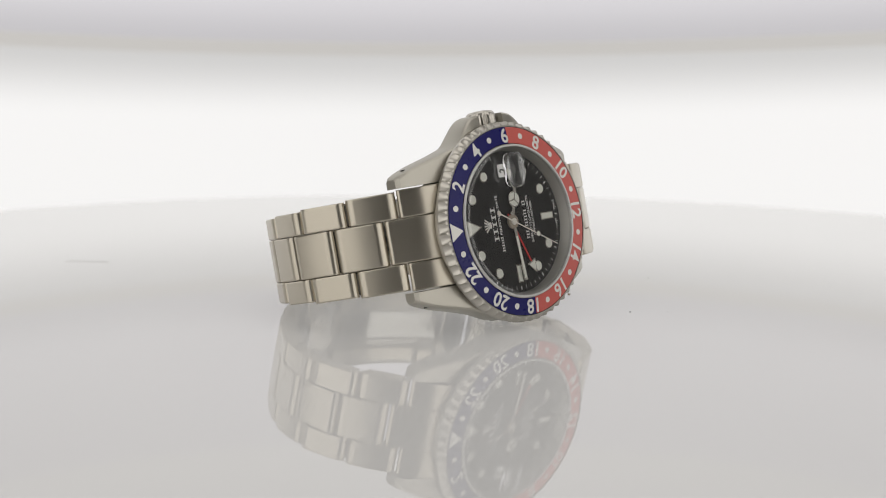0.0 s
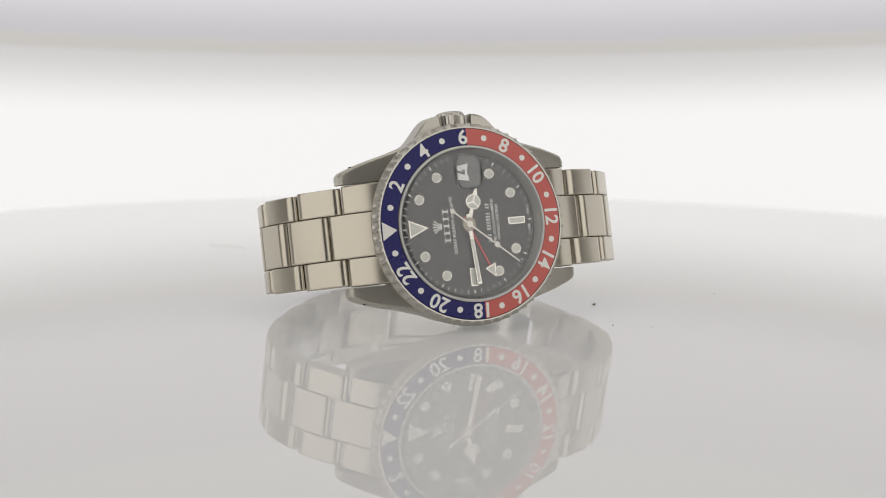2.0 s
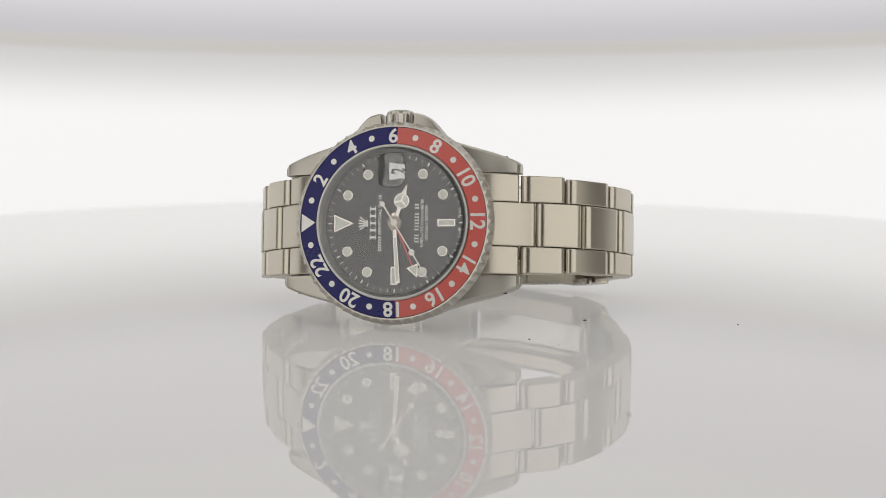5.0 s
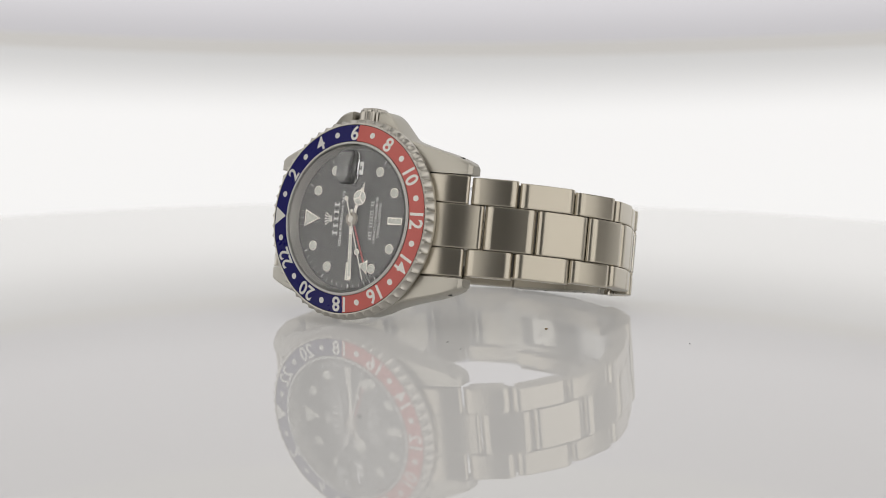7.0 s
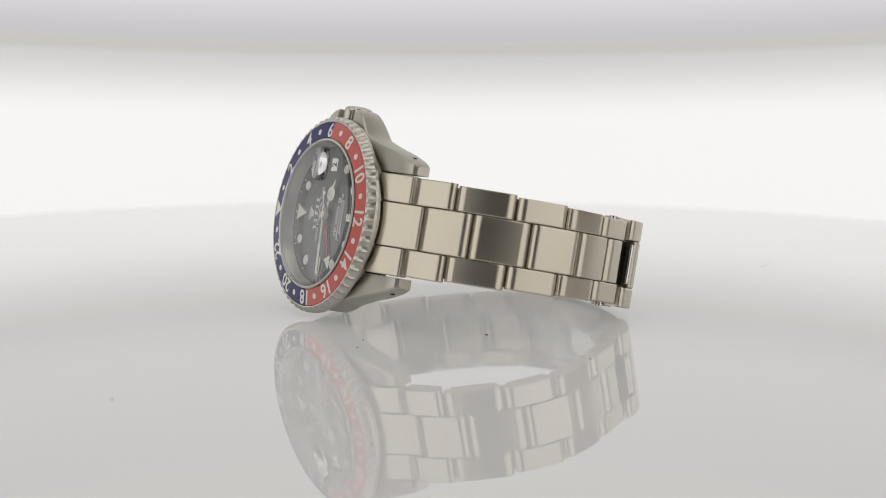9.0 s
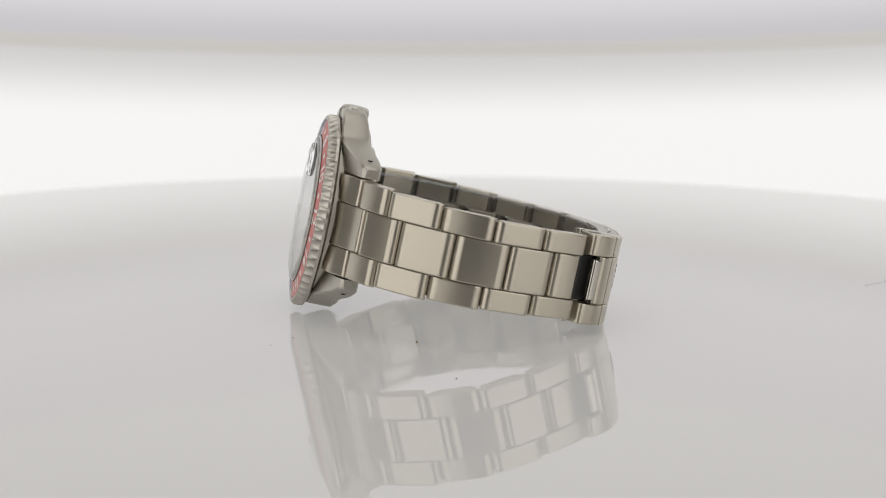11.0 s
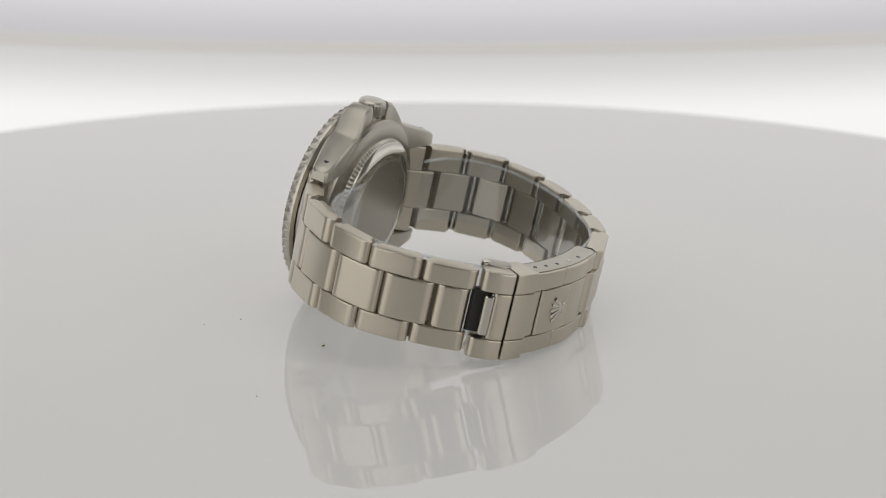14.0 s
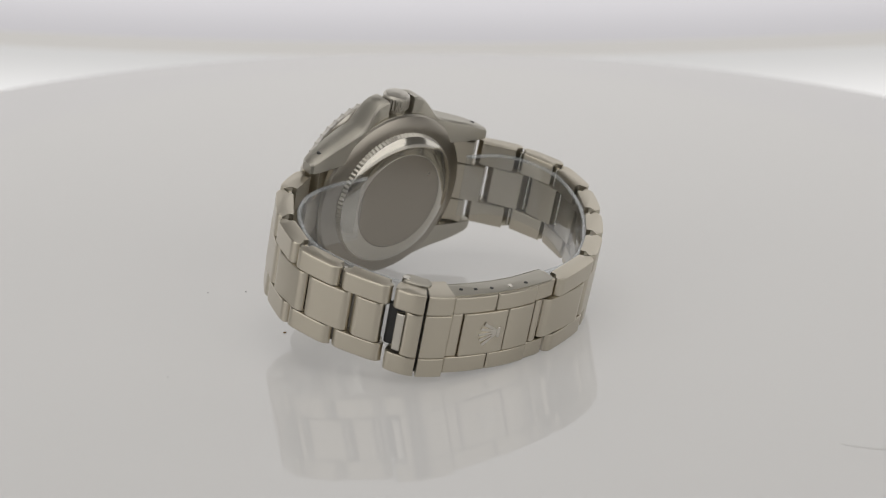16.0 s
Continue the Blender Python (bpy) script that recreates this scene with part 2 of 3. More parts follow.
bezel = part("bezel", turned([(15.2, 0.5), (18.95, 0.5), (18.98, 0.26), (19.25, 0.24), (19.75, 0.42), (20.05, 0.8), (20.15, 1.4), (20.15, 1.95), (20.1, 2.5), (19.3, 3.0)],
                             TEETH * 10, wave=scallop), BEZEL, watch, "scalloped steel rotating bezel")
# shade of the gap round the insert, painted as a dark ring
part("insert_gap", turned([(18.84, 0.5), (18.84, 0.31), (18.97, 0.31), (18.97, 0.5)], 120), SHADE_FILL, bezel, "thin dark ring painted as the gap's shade round the insert")


def arc_plate(a0, a1, n=90):
    """Half of the insert ring, slightly conical, between two dial angles."""
    rows = []
    for i in range(n + 1):
        a = radians(a0 + (a1 - a0) * i / n)
        c, s = -math.cos(a), math.sin(a)
        rows.append([(r * c, y, r * s) for r, y in ((15.5, 0.6), (15.5, -0.12), (15.6, -0.2), (18.75, 0.22), (18.85, 0.3), (18.85, 0.6))])
    return rings(rows)


part("bezel_insert", arc_plate(-92.8, 92.6), BLUE, bezel, "deep blue night half of the bezel insert")
part("bezel_insert", arc_plate(92.6, 267.2), RED, bezel, "faded red day half of the bezel insert")


def cone(r):
    """Depth of the insert's face at a radius."""
    return -0.2 + (r - 15.6) / 3.15 * 0.42


def lettering(name, text, size, place, up, mat, parent, depth=0.03, squash=1.0, bold=0.0, conical=False, span=None):
    """Raised letters as a mesh of their own on the dial side; up: direction of the letters' tops in (x, z)."""
    cu = bpy.data.curves.new(name, "FONT")
    cu.body, cu.size, cu.align_x, cu.align_y, cu.extrude, cu.resolution_u = text, size, "CENTER", "CENTER", depth, 3
    cu.offset = bold
    ob = new(name, cu)
    me = bpy.data.meshes.new_from_object(ob.evaluated_get(bpy.context.evaluated_depsgraph_get()))
    bpy.data.objects.remove(ob)
    xs, ys = [v.co.x for v in me.vertices], [v.co.y for v in me.vertices]
    cx, cy = (min(xs) + max(xs)) / 2, (min(ys) + max(ys)) / 2
    squash = span / (max(xs) - min(xs)) if span else squash
    ux, uz = up
    rx, rz = uz, -ux
    for v in me.vertices:
        a, b = (v.co.x - cx) * squash, v.co.y - cy
        x, z = place[0] + rx * a + ux * b, place[2] + rz * a + uz * b
        y = place[1] - v.co.z + (cone(math.hypot(x, z)) if conical else 0)
        v.co = Vector((x, y, z)) * 0.001
    me.materials.append(mat)
    ob = new(name, me)
    ob.parent = parent
    return ob


for h in range(0, 24):
    x, z = polar(h / 2, 17.2)
    a = radians(15 * h)
    out = (-math.cos(a), math.sin(a))
    if h == 0:
        part("bezel_triangle", rings([[(-18.65, y + 0.2, -1.85), (-18.65, y + 0.2, 1.85), (-15.75, y - 0.2, 0)] for y in (-0.02, 0.2)]), SILVER, bezel, smooth=False)
    elif h % 2:
        part("bezel_dot", rings([[(u, cone(math.hypot(u, w)) + y, w) for u, w in disc(x, z, 0.6)] for y in (-0.035, 0.1)]), SILVER, bezel)
    else:
        lettering("bezel_numeral", str(h), 4.0, (x, 0, z), out, SILVER, bezel, 0.035, 1.0, 0.085, True)

# dial and its markers
part("rehaut", turned([(15.45, -0.3), (15.25, -0.35), (15.15, -0.2), (14.25, 2.22), (14.3, 2.6), (15.3, 2.6)]), REHAUT, watch)
# highlights on the crystal's edge, painted as a pale ring
part("crystal_edge_ring", turned([(15.3, -0.3), (15.28, -0.55), (15.1, -0.62), (14.92, -0.5), (14.9, -0.2)]), RIM_HIGHLIGHT, watch, "pale ring painted as the crystal's edge highlights")
dial = part("dial", turned([(14.5, 2.75), (14.5, 2.25), (0.4, 2.25), (0.4, 2.75)], 96), BLACK, watch, "glossy black dial", False)
for h in range(12):
    if h in (1, 2, 4, 5, 7, 8, 10, 11):
        x, z = polar(h, 11.2)
        m = part("hour_marker", slab(disc(x, z, 1.08), 2.0, 2.3, 0.08), GOLD, watch, "round white gold marker")
        part("lume", slab(disc(x, z, 0.86), 1.96, 2.1), LUME, m)
tri = [(-12.5, -1.85), (-12.5, 1.85), (-8.3, 0)]
m = part("hour_marker", slab(tri, 2.0, 2.3, 0.08), GOLD, watch, "triangular white gold marker", False)
part("lume", slab([(-12.2, -1.45), (-12.2, 1.45), (-9.0, 0)], 1.96, 2.1), LUME, m, smooth=False)
for h in (6, 9):
    m = part("hour_marker", slab(bar(h, 8.6, 12.3, 1.5, 1.5), 2.0, 2.3, 0.06), GOLD, watch, "baton white gold marker", False)
    part("lume", slab(bar(h, 8.9, 12.0, 1.0, 1.0), 1.96, 2.1), LUME, m, smooth=False)
for k in range(60):
    if k not in (14, 15, 16):
        part("minute_mark", slab(bar(k / 5, 13.0, 13.7, 0.1 if k % 5 else 0.22, 0.1 if k % 5 else 0.22), 2.22, 2.3), PRINT, dial, smooth=False)
# bracelet path on its outer face, from the case at six round to the case at twelve
OUTER = [(16.5, 2.95), (20.3, 4.3), (24.4, 7.0), (29.3, 9.3), (33.6, 12.3), (37.2, 16.3), (40.0, 21.4), (42.1, 26.4), (43.0, 31.7), (42.4, 36.8),
         (40.3, 42.2), (37.4, 48), (34.4, 53.2), (31.0, 57.6), (23.6, 60.6), (15, 62.5), (7.2, 62.9), (-4, 62.1), (-10.5, 59.5), (-16, 56.1), (-21, 51.7), (-26, 46.2),
         (-30, 40.7), (-32.9, 35), (-34.3, 29.6), (-34.5, 25), (-33.4, 20.6), (-31, 16), (-27.6, 12), (-24, 8.3), (-20.3, 4.9), (-16.5, 3.0)]


def dense(points, k=12):
    """A smooth line through the points, with its running length."""
    out = []
    p = [Vector(q) for q in points]
    p = [2 * p[0] - p[1], *p, 2 * p[-1] - p[-2]]
    for i in range(1, len(p) - 2):
        for j in range(k):
            t = j / k
            out.append(0.5 * (2 * p[i] + (p[i + 1] - p[i - 1]) * t + (2 * p[i - 1] - 5 * p[i] + 4 * p[i + 1] - p[i + 2]) * t * t
                              + (3 * p[i] - p[i - 1] - 3 * p[i + 1] + p[i + 2]) * t**3))
    out.append(p[-2])
    run = [0.0]
    for a, b in zip(out, out[1:]):
        run.append(run[-1] + (b - a).length)
    return out, run


LINE, RUN = dense(OUTER)
TOTAL = RUN[-1]


def along(s):
    """Place on the bracelet's outer line and its outward normal."""
    x = float(np.interp(s, RUN, [p.x for p in LINE]))
    y = float(np.interp(s, RUN, [p.y for p in LINE]))
    d = 0.6
    ax, bx = (float(np.interp(q, RUN, [p.x for p in LINE])) for q in (s - d, s + d))
    ay, by = (float(np.interp(q, RUN, [p.y for p in LINE])) for q in (s - d, s + d))
    n = Vector((by - ay, -(bx - ax)))
    return Vector((x, y)), n.normalized()


def nearest(x, y):
    return RUN[min(range(len(LINE)), key=lambda i: (LINE[i] - Vector((x, y))).length)]


def half_width(s):
    """Half the bracelet's width: it tapers from the lugs to the clasp."""
    return 9.9 - 1.5 * smoothstep(0, 62, min(s, TOTAL - s))


def link(s0, s1, z0, z1, thick=3.4, proud=0.0, roll=0.9, arch=0.1, n=6, flat=False, trim=0.45, roll_b=None):
    """A solid link between two lengths on the line: arched face, rolled ends, eased sides."""
    roll, roll_b = (min(r, (s1 - s0) * 0.4) for r in (roll, roll if roll_b is None else roll_b))
    (pa, qa), (pb, qb) = along(s0), along(s1)
    mid = (qa + qb).normalized()
    rise = 0.5 * (along((s0 + s1) / 2)[0] - (pa + pb) / 2).dot(mid) if flat else 0

    def at(s):
        if not flat:
            return along(s)
        u = (s - s0) / (s1 - s0)
        return pa.lerp(pb, u) + mid * rise, mid

    def loop(shrink):
        face, back = [], []
        ease = [1 - math.cos(math.pi / 2 * k / 5) for k in range(6)]
        inner = [roll + 0.06 + (s1 - s0 - roll - roll_b - 0.12) * k / n for k in range(n + 1)]
        for d in [roll * k for k in ease] + inner + [s1 - s0 - roll_b * k for k in ease[::-1]]:
            p, q = at(s0 + d)
            end, r = (d, roll) if d < (s1 - s0) / 2 else (s1 - s0 - d, roll_b)
            drop = 0.75 * (r - math.sqrt(max(r * r - max(r - end, 0) ** 2, 0)))
            face.append(p + q * (proud + arch * math.sin(math.pi * d / (s1 - s0)) - drop - shrink))
            p, q = at(s0 + min(max(d, trim), s1 - s0 - trim))
            back.append(p - q * (thick - (min(drop, thick * 0.4) * 0.8 if trim else 0) - shrink))
        return face + back[::-1]
    e = 0.28
    rows = []
    for z, shrink in ((z0, e), (z0 + e * 0.3, e * 0.3), (z0 + e, 0), (z0 + e + 0.05, 0), (z1 - e - 0.05, 0), (z1 - e, 0), (z1 - e * 0.3, e * 0.3), (z1, e)):
        rows.append([(p.x, p.y, z) for p in loop(shrink)])
    return rings(rows)


MID = 4.35
S_END6, S_CLASP0, S_SLOT, S_CLASP1 = nearest(24.4, 7.2), nearest(34.6, 53.0), nearest(31.0, 57.6), nearest(1.2, 62.66)


def end_link(s0, s1, s2):
    """The fitted link between the lugs: two outer shoulders and a longer centre."""
    ob = part("end_link", link(*sorted((s0, s2)), -MID, MID, 4.2, -0.1, 0.8, 0.0), BRUSHED, watch, "solid steel end link")
    for z0, z1 in ((MID + 0.06, 9.95), (-9.95, -MID - 0.06)):
        part("shoulder", link(*sorted((s0, s1)), z0, z1, 4.2, -0.25, 0.7, 0.0), BRUSHED, ob)


def row_of_links(cuts_out, cuts_mid):
    for a, b in zip(cuts_out, cuts_out[1:]):
        w = half_width((a + b) / 2)
        part("outer_link", link(a + 0.3, b - 0.3, MID + 0.06, w, 3.4, 0.1, 1.6, 0.22, flat=True, trim=1.2), BRUSHED, watch)
        part("outer_link", link(a + 0.3, b - 0.3, -w, -MID - 0.06, 3.4, 0.1, 1.6, 0.22, flat=True, trim=1.2), BRUSHED, watch)
    for a, b in zip(cuts_mid, cuts_mid[1:]):
        part("centre_link", link(a + 0.3, b - 0.3, -MID, MID, 3.3, 0.15, 1.6, 0.22, flat=True, trim=1.5), BRUSHED, watch)


end_link(0.3, S_END6 - 0.15, nearest(27.4, 8.3) - 0.15)
six_out = [nearest(*p) for p in ((24.4, 7.2), (33.0, 11.8), (40.1, 21.6), (43, 31.7), (40.3, 42.2))] + [S_CLASP0 - 0.95]
six_mid = [nearest(*p) for p in ((27.4, 8.3), (35.6, 14.4), (41.5, 24.7), (42.6, 35.5), (38.9, 45.4))] + [S_CLASP0 - 1.7]
row_of_links(six_out, six_mid)
t0 = nearest(-24, 8.6)
PITCH = 10.4
twelve_out = [S_CLASP1, *[t0 - PITCH * k for k in range(8, -1, -1) if t0 - PITCH * k > S_CLASP1 + 9]]
twelve_mid = [S_CLASP1 - 2.7, *[t0 - 3.2 - PITCH * k for k in range(8, -1, -1) if t0 - 3.2 - PITCH * k > S_CLASP1 + 9]]
row_of_links(twelve_out, twelve_mid)
end_link(TOTAL - 0.3, t0 + 0.15, t0 - 3.2 + 0.15)

# fold-over clasp: a thumb loop with its lip, a bridge plate and a cover pressed into three rows of fields
ROW = 4.78
clasp = part("clasp", link(S_CLASP0 + 3.2, S_CLASP1 - 3.6, -7.6, 7.6, 2.6, -1.2, 0.4, 0.0, 40), POLISHED, watch, "steel fold-over clasp")
part("end_tab", link(S_CLASP0 + 2.5, S_SLOT - 0.32, -ROW + 0.02, ROW - 0.02, 2.3, 0.8, 0.8, 0.1, roll_b=0.3), BRUSHED, clasp, "centre of the thumb loop")
for z0, z1 in ((ROW + 0.03, 8.9), (-8.9, -ROW - 0.03)):
    part("end_tab", link(S_CLASP0 - 0.35, S_SLOT - 0.32, z0, z1, 2.8, 0.8, 1.3, 0.1, trim=0, roll_b=0.3), BRUSHED, clasp, "rounded shoulder of the thumb loop")
# shade inside the lip's opening, painted as a dark block
part("slot_shade", link(S_CLASP0 - 1.6, S_CLASP0 + 2.6, -4.5, 4.5, 2.9, -1.5, 0.8, 0.0), SHADE_FILL, clasp, "dark block painted as the shade in the lip's opening")
part("tab_lip", link(S_CLASP0 + 0.8, S_CLASP0 + 2.6, -4.05, 4.05, 0.3, 0.95, 0.7, 0.0, roll_b=0.3), POLISHED, clasp, "polished thumbnail lip")
for z0, z1 in ((8.05, 9.15), (-9.15, -8.05)):
    part("side_plate", link(S_CLASP0 - 0.4, S_SLOT + 1.6, z0, z1, 6.2, -2.95, 1.7, 0.0, trim=0.3), SATIN, clasp, "flat side plate with a rounded end")
for z0, z1, deep in ((ROW + 0.03, 8.95, 5.6), (-ROW + 0.02, ROW - 0.02, 2.3), (-8.95, -ROW - 0.03, 5.6)):
    part("bridge_plate", link(S_SLOT + 0.16, S_SLOT + 5.25, z0, z1, deep, 0.72, 0.2, 0.0, trim=0), BRUSHED, clasp)
# shade of the seam across the clasp, painted as a dark strip
part("seam_shade", link(S_SLOT - 0.6, S_SLOT + 0.6, -8.6, 8.6, 2.4, -0.7, 0.1, 0.0), SHADE_FILL, clasp, "dark strip painted as the shade of the clasp's seam")
c0 = S_SLOT + 5.35
for z0, z1 in ((ROW + 0.03, 8.45), (-8.45, -ROW - 0.03)):
    for u0, u1, up in ((0, 9.55, 0.18), (9.55, 19.4, 0.18), (19.4, S_CLASP1 - c0 - 0.3, -0.2)):
        part("cover_field", link(c0 + u0 + 0.08, c0 + u1 - 0.08, z0, z1, 4.4 + up, up, 0.45, 0.08, trim=0, roll_b=0.9 if u0 > 19 else 0.45), BRUSHED, clasp)
for u0, u1, up in ((0, 2.75, 0.0), (2.75, 12.75, 0.3), (12.75, 19.4, 0.22), (19.9, S_CLASP1 - 3.0 - c0, -0.1)):
    part("cover_field", link(c0 + u0 + 0.08, c0 + u1 - 0.08, -ROW + 0.02, ROW - 0.02, 2.4, up, 0.45 if u0 < 19 else 1.1, 0.08), BRUSHED, clasp)

for z0, z1 in ((8.3, 8.64), (-8.64, -8.3)):
    part("cover_side", link(c0 - 0.3, S_CLASP1 - 0.6, z0, z1, 4.75, -0.42, 0.2, 0.0, 40, roll_b=1.4), SATIN, clasp, "smooth folded side of the clasp cover")

# emblem on the clasp: a plain raised fan of five rays over a small bar
s_e = nearest(15.9, 62.36)
for k in range(5):
    bm = bmesh.new()
    tilt = (k - 2) * 0.27
    for r, w, high in ((0.5, 0.16, 0.46), (4.7 - 0.2 * abs(k - 2), 0.2, 0.58), (4.3, 0.34, 0.66)):
        for d in (-1, 1):
            p, n = along(s_e + 0.3 - r * math.cos(tilt) + d * w * math.sin(tilt))
            for lift in (0.2, high):
                v = p + n * lift
                bm.verts.new((v.x, v.y, r * math.sin(tilt) * 1.05 + d * w * math.cos(tilt)))
    bmesh.ops.convex_hull(bm, input=bm.verts)
    part("emblem_ray", bm, POLISHED, clasp, "", False)
part("emblem_bar", link(s_e - 0.3, s_e + 0.5, -1.2, 1.2, 0.1, 0.62, 0.25, 0.0, 6, roll_b=0.25), POLISHED, clasp)


def stud(name, s, inward, z0, z1, r, mat, parent, n=14):
    """A short round pin or hole across the bracelet's width."""
    p, q = along(s)
    p = p - q * inward
    return part(name, rings([[(p.x + r * math.cos(2 * math.pi * i / n), p.y + r * math.sin(2 * math.pi * i / n), z) for i in range(n)]
                             for z in (z0, z1)]), mat, parent)


def pin(name, x, y, z0, z1, r, mat, parent, n=16):
    """A round pin, rivet or hole at a place on the clasp's side."""
    e = min(0.12, r * 0.3) * (1 if z1 > 0 else -1)
    a, b = (z0, z1) if abs(z1) > abs(z0) else (z1, z0)
    return part(name, rings([[(x + q * math.cos(2 * math.pi * i / n), y + q * math.sin(2 * math.pi * i / n), z) for i in range(n)]
                             for q, z in ((r, a), (r, b - e), (r - abs(e), b))]), mat, parent)


# holes are solid dark plugs, their shade painted on
for z in (1, -1):
    for x, y in ((23.15, 58.0), (20.3, 59.05), (17.0, 60.0), (9.0, 61.1)):
        pin("adjusting_hole", x, y, z * 8.2, z * 8.68, 0.52, SHADE_FILL, clasp)
    pin("spring_pin", 12.9, 60.75, z * 8.2, z * 8.74, 0.55, POLISHED, clasp)
    pin("rivet", 31.0, 50.8, z * 8.2, z * 9.32, 0.8, POLISHED, clasp)
    pin("rivet", -5.2, 59.3, z * 6.2, z * 8.35, 0.75, POLISHED, clasp)
part("fold_blade", link(S_CLASP0 + 2, S_CLASP1 + 6, 3.2, 6.8, 3.3, -2.7, 0.2, 0.0, 40), BRUSHED, clasp, "thin steel folding blade")
part("fold_blade", link(S_CLASP0 + 2, S_CLASP1 + 6, -6.8, -3.2, 3.3, -2.7, 0.2, 0.0, 40), BRUSHED, clasp, "thin steel folding blade")
for s in six_out[1:-1] + twelve_out[1:-1]:
    w = half_width(s) - 0.5
    stud("link_pin", s, 2.3, MID + 0.1, w, 0.4, POLISHED, watch)
    stud("link_pin", s, 2.3, -w, -MID - 0.1, 0.4, POLISHED, watch)
# blocks added in the link gaps, darkened to paint in their shade
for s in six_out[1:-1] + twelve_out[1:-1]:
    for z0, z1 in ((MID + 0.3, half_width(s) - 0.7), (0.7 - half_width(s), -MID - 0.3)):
        part("gap_filler", link(s - 0.85, s + 0.85, z0, z1, 1.6, -0.95, 0.3, 0.0, 2), GAP_SHADE, watch, "dark block painted as the shade between links")
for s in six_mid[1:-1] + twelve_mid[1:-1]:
    part("gap_filler", link(s - 0.85, s + 0.85, 0.3 - MID, MID - 0.3, 1.6, -0.95, 0.3, 0.0, 2), GAP_SHADE, watch, "dark block painted as the shade between links")
for s in six_mid[1:-1] + twelve_mid[1:-1]:
    stud("link_pin", s, 2.3, -MID, MID, 0.4, POLISHED, watch)
# lug holes: dark plugs painted as the shade inside them
for x in (-21, 21):
    for z in (-1, 1):
        part("lug_hole", rings([[(x + 0.5 * math.cos(a), 8.3 + 0.5 * math.sin(a), z * w) for a in (i * math.pi / 8 for i in range(16))] for w in (12.0, 13.67)]),
             SHADE_FILL, watch)

# crown between its guards
TOOTH = 24


def crown_ring(r, z, knurl=0.0, n=TOOTH * 6):
    return [((f := r * (1 - knurl * (0.5 + 0.5 * math.cos(TOOTH * 2 * math.pi * i / n)))) * math.cos(2 * math.pi * i / n),
             5.7 + f * math.sin(2 * math.pi * i / n), z) for i in range(n)]


part("crown", rings([crown_ring(2.2, 18.5), crown_ring(2.5, 19.6), crown_ring(2.85, 19.8, 0.05), crown_ring(2.95, 20.1, 0.09), crown_ring(2.95, 21.7, 0.09),
                     crown_ring(2.9, 22.0, 0.03), crown_ring(2.8, 22.4), crown_ring(2.4, 22.75), crown_ring(1.2, 22.95), crown_ring(0.1, 23.0)]), BEZEL, watch,
     "fluted screw-down steel crown")

# case back: outer flat, fluted ring, polished slope, brushed centre
back = part("case_back", turned([(18.9, 8.8), (18.6, 9.2), (18.4, 9.3), (17.0, 9.75), (15.7, 9.95), (15.0, 10.0)], 120), BACK, watch, "steel screw-down case back")
part("fluted_ring", turned([(15.3, 9.85), (15.28, 10.1), (15.05, 10.85), (14.75, 11.1)], 96 * 6,
                           wave=lambda a, k: 1 - (0, 0.022, 0.022, 0.008)[k] * (0.5 + 0.5 * math.cos(96 * a))), BEZEL, back)
part("polished_slope", turned([(14.77, 11.08), (14.4, 11.35), (12.7, 11.88), (11.2, 12.15), (10.95, 12.12)], 120), POLISHED, back)
part("centre_disc", turned([(10.97, 12.0), (10.85, 12.12), (5, 12.16), (0.01, 12.17)], 96), BACK, back, "finely brushed plain centre")

# printed dial: plain hollow bars for the maker's words, letters for the rest
def word_bars(x0, x1, z0, z1, count, thin, skip=()):
    """Plain upright bars with a head and a foot, of the size of the letters that they stand for."""
    step = (z1 - z0) / count
    for k in range(count):
        if k in skip:
            continue
        c, w, e = z0 + step * (k + 0.5), step * 0.4, thin * 0.7
        o = [(x0, c - w), (x0, c + w), (x0 + e, c + w), (x0 + e, c + thin), (x1 - e, c + thin), (x1 - e, c + w), (x1, c + w), (x1, c - w),
             (x1 - e, c - w), (x1 - e, c - thin), (x0 + e, c - thin), (x0 + e, c - w)]
        part("print_bar", rings([[(x, y, z) for x, z in o] for y in (2.25, 2.21)]), PRINT, dial, smooth=False)


word_bars(-5.15, -3.95, -3.5, 3.6, 5, 0.2)
word_bars(-3.4, -2.78, -5.65, -2.55, 6, 0.1)
word_bars(4.0, 4.8, -4.0, 3.9, 13, 0.12, (3, 10))
lettering("dial_text", "PERPETUAL DATE", 0.88, (-3.09, 2.2, 1.72), (-1, 0), PRINT, dial, 0.015, bold=0.012, span=7.9)
for k in range(5):
    a = (k - 2) * 0.3
    part("emblem_ray", slab([(-5.75 - 0.3 * math.cos(a), 0.45 * math.sin(a) * 1.5 - 0.1), (-5.75 - 0.3 * math.cos(a), 0.45 * math.sin(a) * 1.5 + 0.1),
                             (-5.75 - 1.7 * math.cos(a), 2.2 * math.sin(a) + 0.16), (-5.75 - 1.7 * math.cos(a), 2.2 * math.sin(a) - 0.16)], 2.1, 2.3), SILVER, dial, smooth=False)
part("emblem_bar", slab([(-5.9, -0.7), (-5.55, -0.6), (-5.55, 0.6), (-5.9, 0.7)], 2.1, 2.3), SILVER, dial, smooth=False)
lettering("dial_text", "SUPERLATIVE CHRONOMETER", 0.82, (5.5, 2.2, 0), (-1, 0), PRINT, dial, 0.015, bold=0.012, span=9.5)
